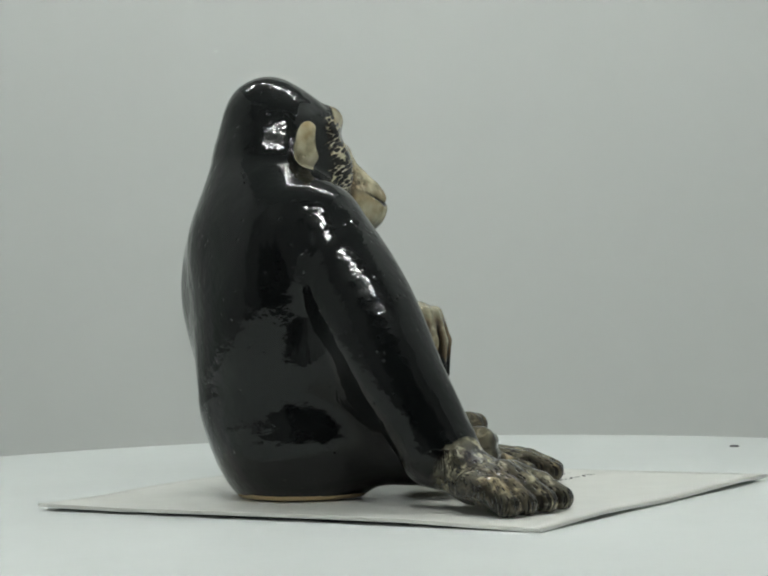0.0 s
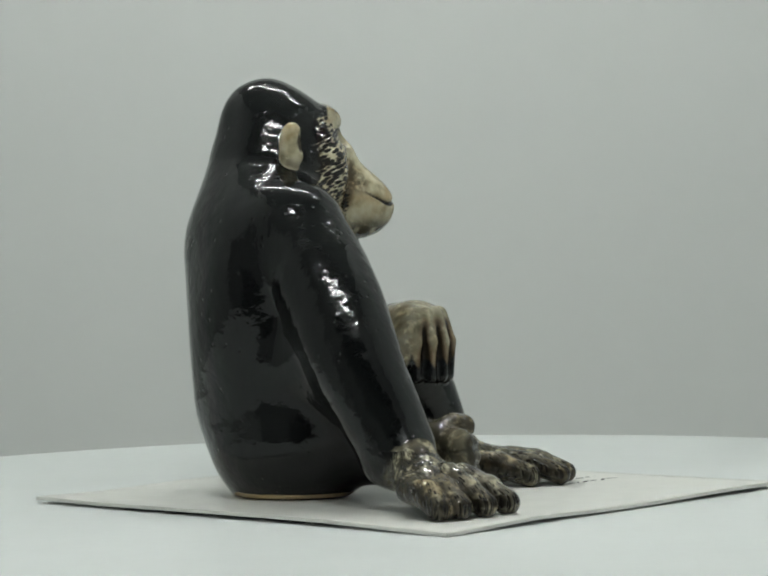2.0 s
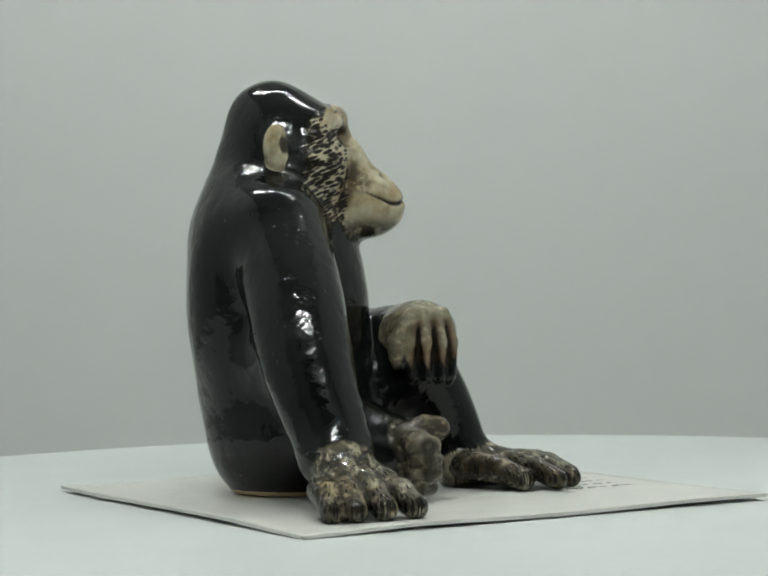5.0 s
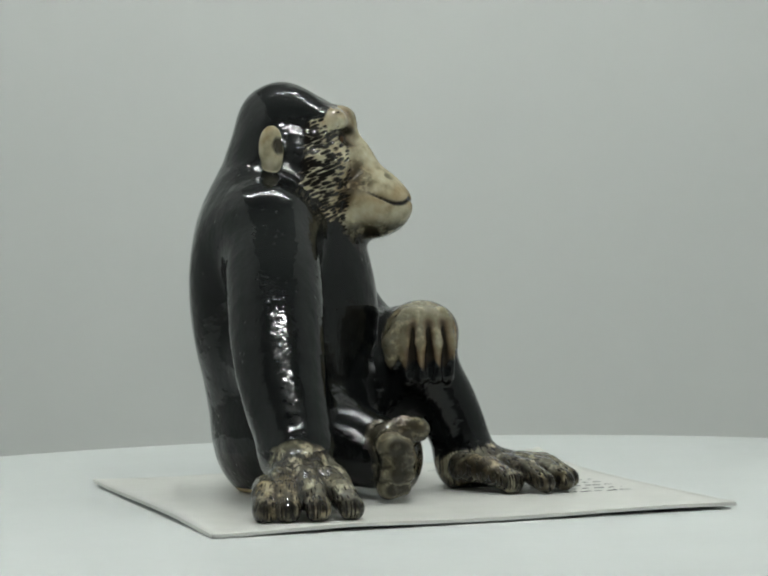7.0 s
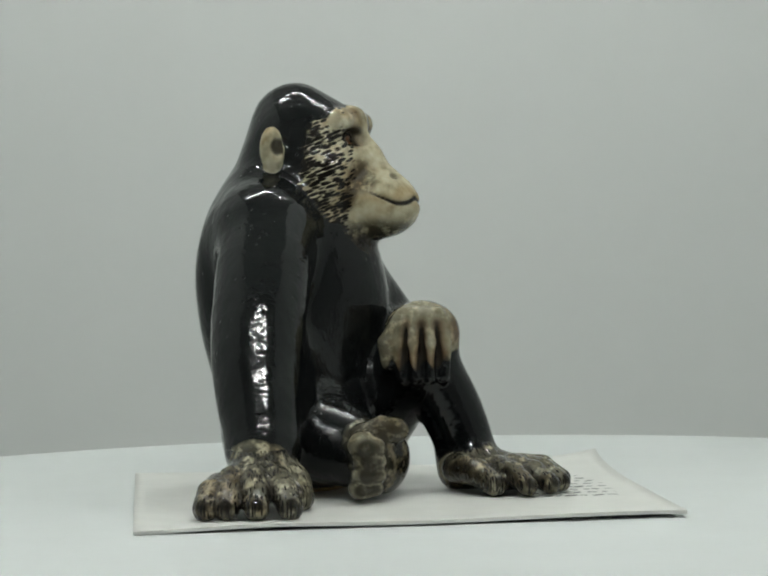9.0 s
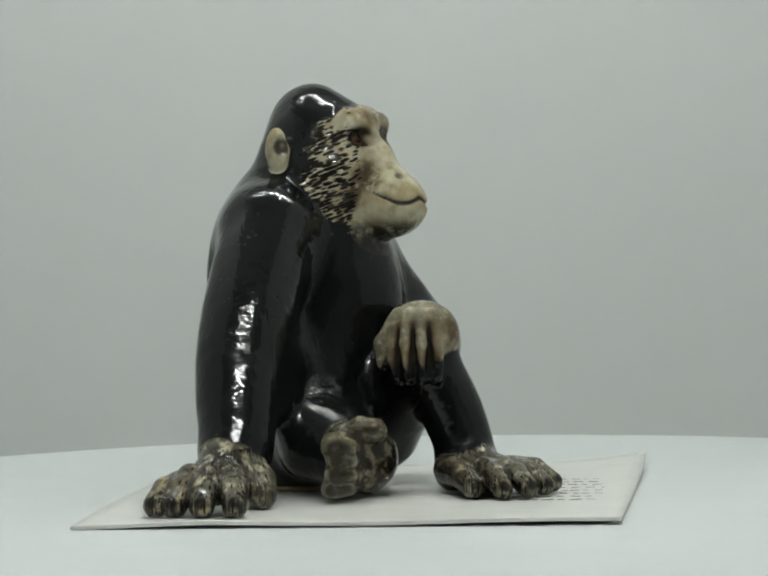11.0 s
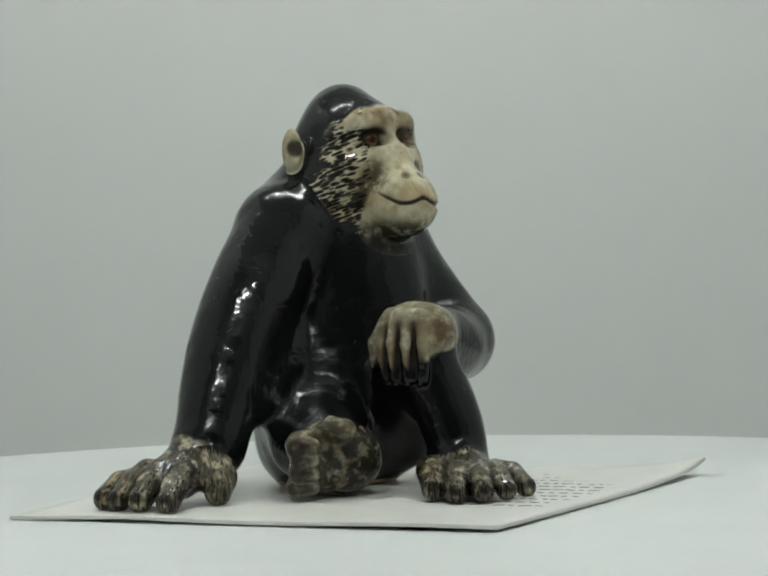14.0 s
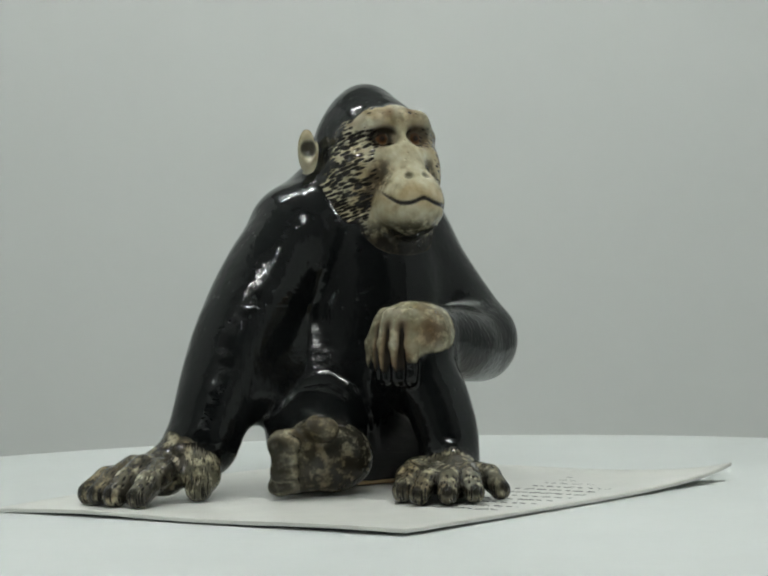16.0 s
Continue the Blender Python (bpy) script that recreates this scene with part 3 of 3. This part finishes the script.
    ink = np.where(head & (f > 8), np.maximum(ink, 0.9 * ease(on_head, 0.0, 0.08) * (1 - ease(z, 70.0, 73.0))), ink)
    # grooves between the fingers that rest on the knee, and dark nails
    for i in range(3):
        a = radians(-63.5 + 25 * i)
        line = bone((kx + 9.0 * math.cos(a), ky + 9.0 * math.sin(a), 46.0), (kx + 10.8 * math.cos(a), ky + 10.8 * math.sin(a), 31), 0.1, 0.9)
        ink = np.maximum(ink, 0.95 - 0.95 * ease(line.far(x, y, z), 0.6, 1.9))
        rust = np.maximum(rust, 0.6 - 0.6 * ease(line.far(x, y, z), 1.2, 2.8))
    rust = np.maximum(rust, 0.55 * (1 - ease(np.linalg.norm(verts - np.array([kx + 9.5, ky + 6.5, 44.0]), axis=1), 2.0, 6.0)))
    for base, tip in FINGERS + TOES:
        out = Vector((tip[0] - base[0], tip[1] - base[1], 0)).normalized() * 2.6
        d = np.sqrt((x - tip[0] - out.x) ** 2 + (y - tip[1] - out.y) ** 2 + (z - 4.2) ** 2)
        ink = np.maximum(ink, 0.9 * (1 - ease(d, 1.3, 2.1)))
    for row in (FINGERS, TOES):
        for (pb, p), (qb, q) in zip(row, row[1:]):
            start = [(u * 0.8 + w * 0.2 + u2 * 0.8 + w2 * 0.2) / 2 for u, w, u2, w2 in zip(pb, p, qb, q)]
            e = ((p[0] + q[0]) / 2, (p[1] + q[1]) / 2)
            line = bone((start[0], start[1], 8.2), (*e, 3.0), 0.1)
            ink = np.maximum(ink, 0.95 * (1 - ease(line.far(x, y, z), 0.6, 2.0)))
    curled = (x > 18) & (x < 32) & (y < -20.5) & (y > -36) & (z < 19)
    for z0 in (5.9, 9.6, 13.2):
        ink = np.where(curled, np.maximum(ink, 0.75 * (1 - ease(np.abs(z - z0 - 0.25 * np.sin(x)), 0.2, 0.9))), ink)
    sole = ball((16.4, -15.0, 10.4), (5.6, 12.0, 9.4), frame=SOLE_FRAME)
    ink = np.where((x > 8) & (y < -2) & (y > -36), np.maximum(ink, 0.5 * (1 - ease(sole.far(x, y, z), 3.0, 9.0))), ink)
    # carved lines along the fingers and toes
    spread = np.where(y < -42, np.arctan2(y + 50, x - 8), np.arctan2(y - 17, x - 4)) * 24.0
    reach = np.where(y < -42, np.hypot(x - 8, y + 50), np.hypot(x - 4, y - 17))
    paw = ((y < -42) & (z < 16) | (x > 10) & (y > 2) & (z < 13)) & (tone > 0.2)
    hair = np.where(paw, 0.8 + 0.1 * (1 - ease(z, 2.0, 6.0)) + 0.5 * (1 - ease(tone, 0.45, 0.75)), hair)
    fur = np.maximum(1 - ease(bone((-30, 24, 40), (-14, 18.5, 40), 11).far(x, y, z), 0.5, 3.0), 1 - ease(bone((-14, 18.5, 40), (-2, 13, 43), 9.5).far(x, y, z), 0.5, 3.0)) * (1 - tone)
    lap = (x > -14) & (y > -40) & (y < 4) & (z > 10) & (z < 52)
    fur = np.where(lap, np.maximum(fur, 0.55 * (1 - tone)), fur)
    # dark flanks on the fingers and toes, pale along their ridges
    near, flank = np.full(len(verts), 9.0), np.zeros(len(verts))
    for l in L:
        if l.kind == "bone" and l.k <= 1.2 and l.tone > 0.8 and l.a[2] < 15 and abs(l.a[2] - l.b[2]) < 8:
            d, dx, dy = l.far(x, y, z), l.b[0] - l.a[0], l.b[1] - l.a[1]
            side = np.abs((x - l.a[0]) * dy - (y - l.a[1]) * dx) / math.hypot(dx, dy) / l.ra
            flank = np.where(d < near, side, flank)
            near = np.minimum(near, d)
    ink = np.maximum(ink, 0.85 * ease(flank, 0.5, 0.9) * (1 - ease(near, 0.6, 1.4)))
    # paws a little darker towards the bottom, below 2.4 mm
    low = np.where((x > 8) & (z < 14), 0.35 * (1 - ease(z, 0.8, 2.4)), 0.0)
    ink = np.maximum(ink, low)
    clay = (1 - ease(z, 0.8, 2.6)) * (x < 0)
    for s in (1, -1):
        d = np.linalg.norm((verts - hd(22.5, 8.0 * s, 88.0)) / np.array([1, 1, 1.5]), axis=1)
        wash = np.maximum(wash, 0.8 * (1 - ease(d, 2.0, 5.0)))
    wash = np.where(head, np.maximum(wash, 0.9 * on_head * ease(f, 12, 16) * (1 - ease(z, 72.5, 77.5))), wash)
    for name, values in (("tone", tone), ("wash", wash), ("hair", hair), ("ink", ink), ("rust", rust), ("clay", clay), ("fur", fur)):
        me.attributes.new(name, "FLOAT", "POINT").data.foreach_set("value", values.astype(np.float32))
    a = radians(25)
    arc = 17.0 * (math.pi / 2 - np.arctan2(np.abs(r), f + 2.0))
    u, v = arc * math.cos(a) + z * math.sin(a), z * math.cos(a) - arc * math.sin(a)
    u, v = np.where(paw, reach * 1.0, u), np.where(paw, spread * 2.0, v)
    uv = np.stack([u / 2.2, v / 0.80, np.where(paw, z * 0.1, np.sign(r) * 3.0)], 1).astype(np.float32)
    me.attributes.new("strokes", "FLOAT_VECTOR", "POINT").data.foreach_set("vector", uv.ravel())
    me.materials.append(GLAZE)
    ob = new("chimpanzee_figurine", me)
    return tagged(ob, "glossy black ceramic chimpanzee seated on the card, cream face", "figurine")


# ---------------------------------------------------------------- build
structure()
front_flap()
lamps()
turntable = platter()
paper = card()
chimp = figurine()


def motions():
    steps = sorted({0.0, 0.1, 0.2, 15.8, 15.9, 16.0, *(0.5 * i for i in range(33))})
    for thing in (turntable, paper, chimp):
        walk(thing, [(t, pose(0, 0, 0, 0, 0, TURN * t / 16.0)) for t in steps])


motions()
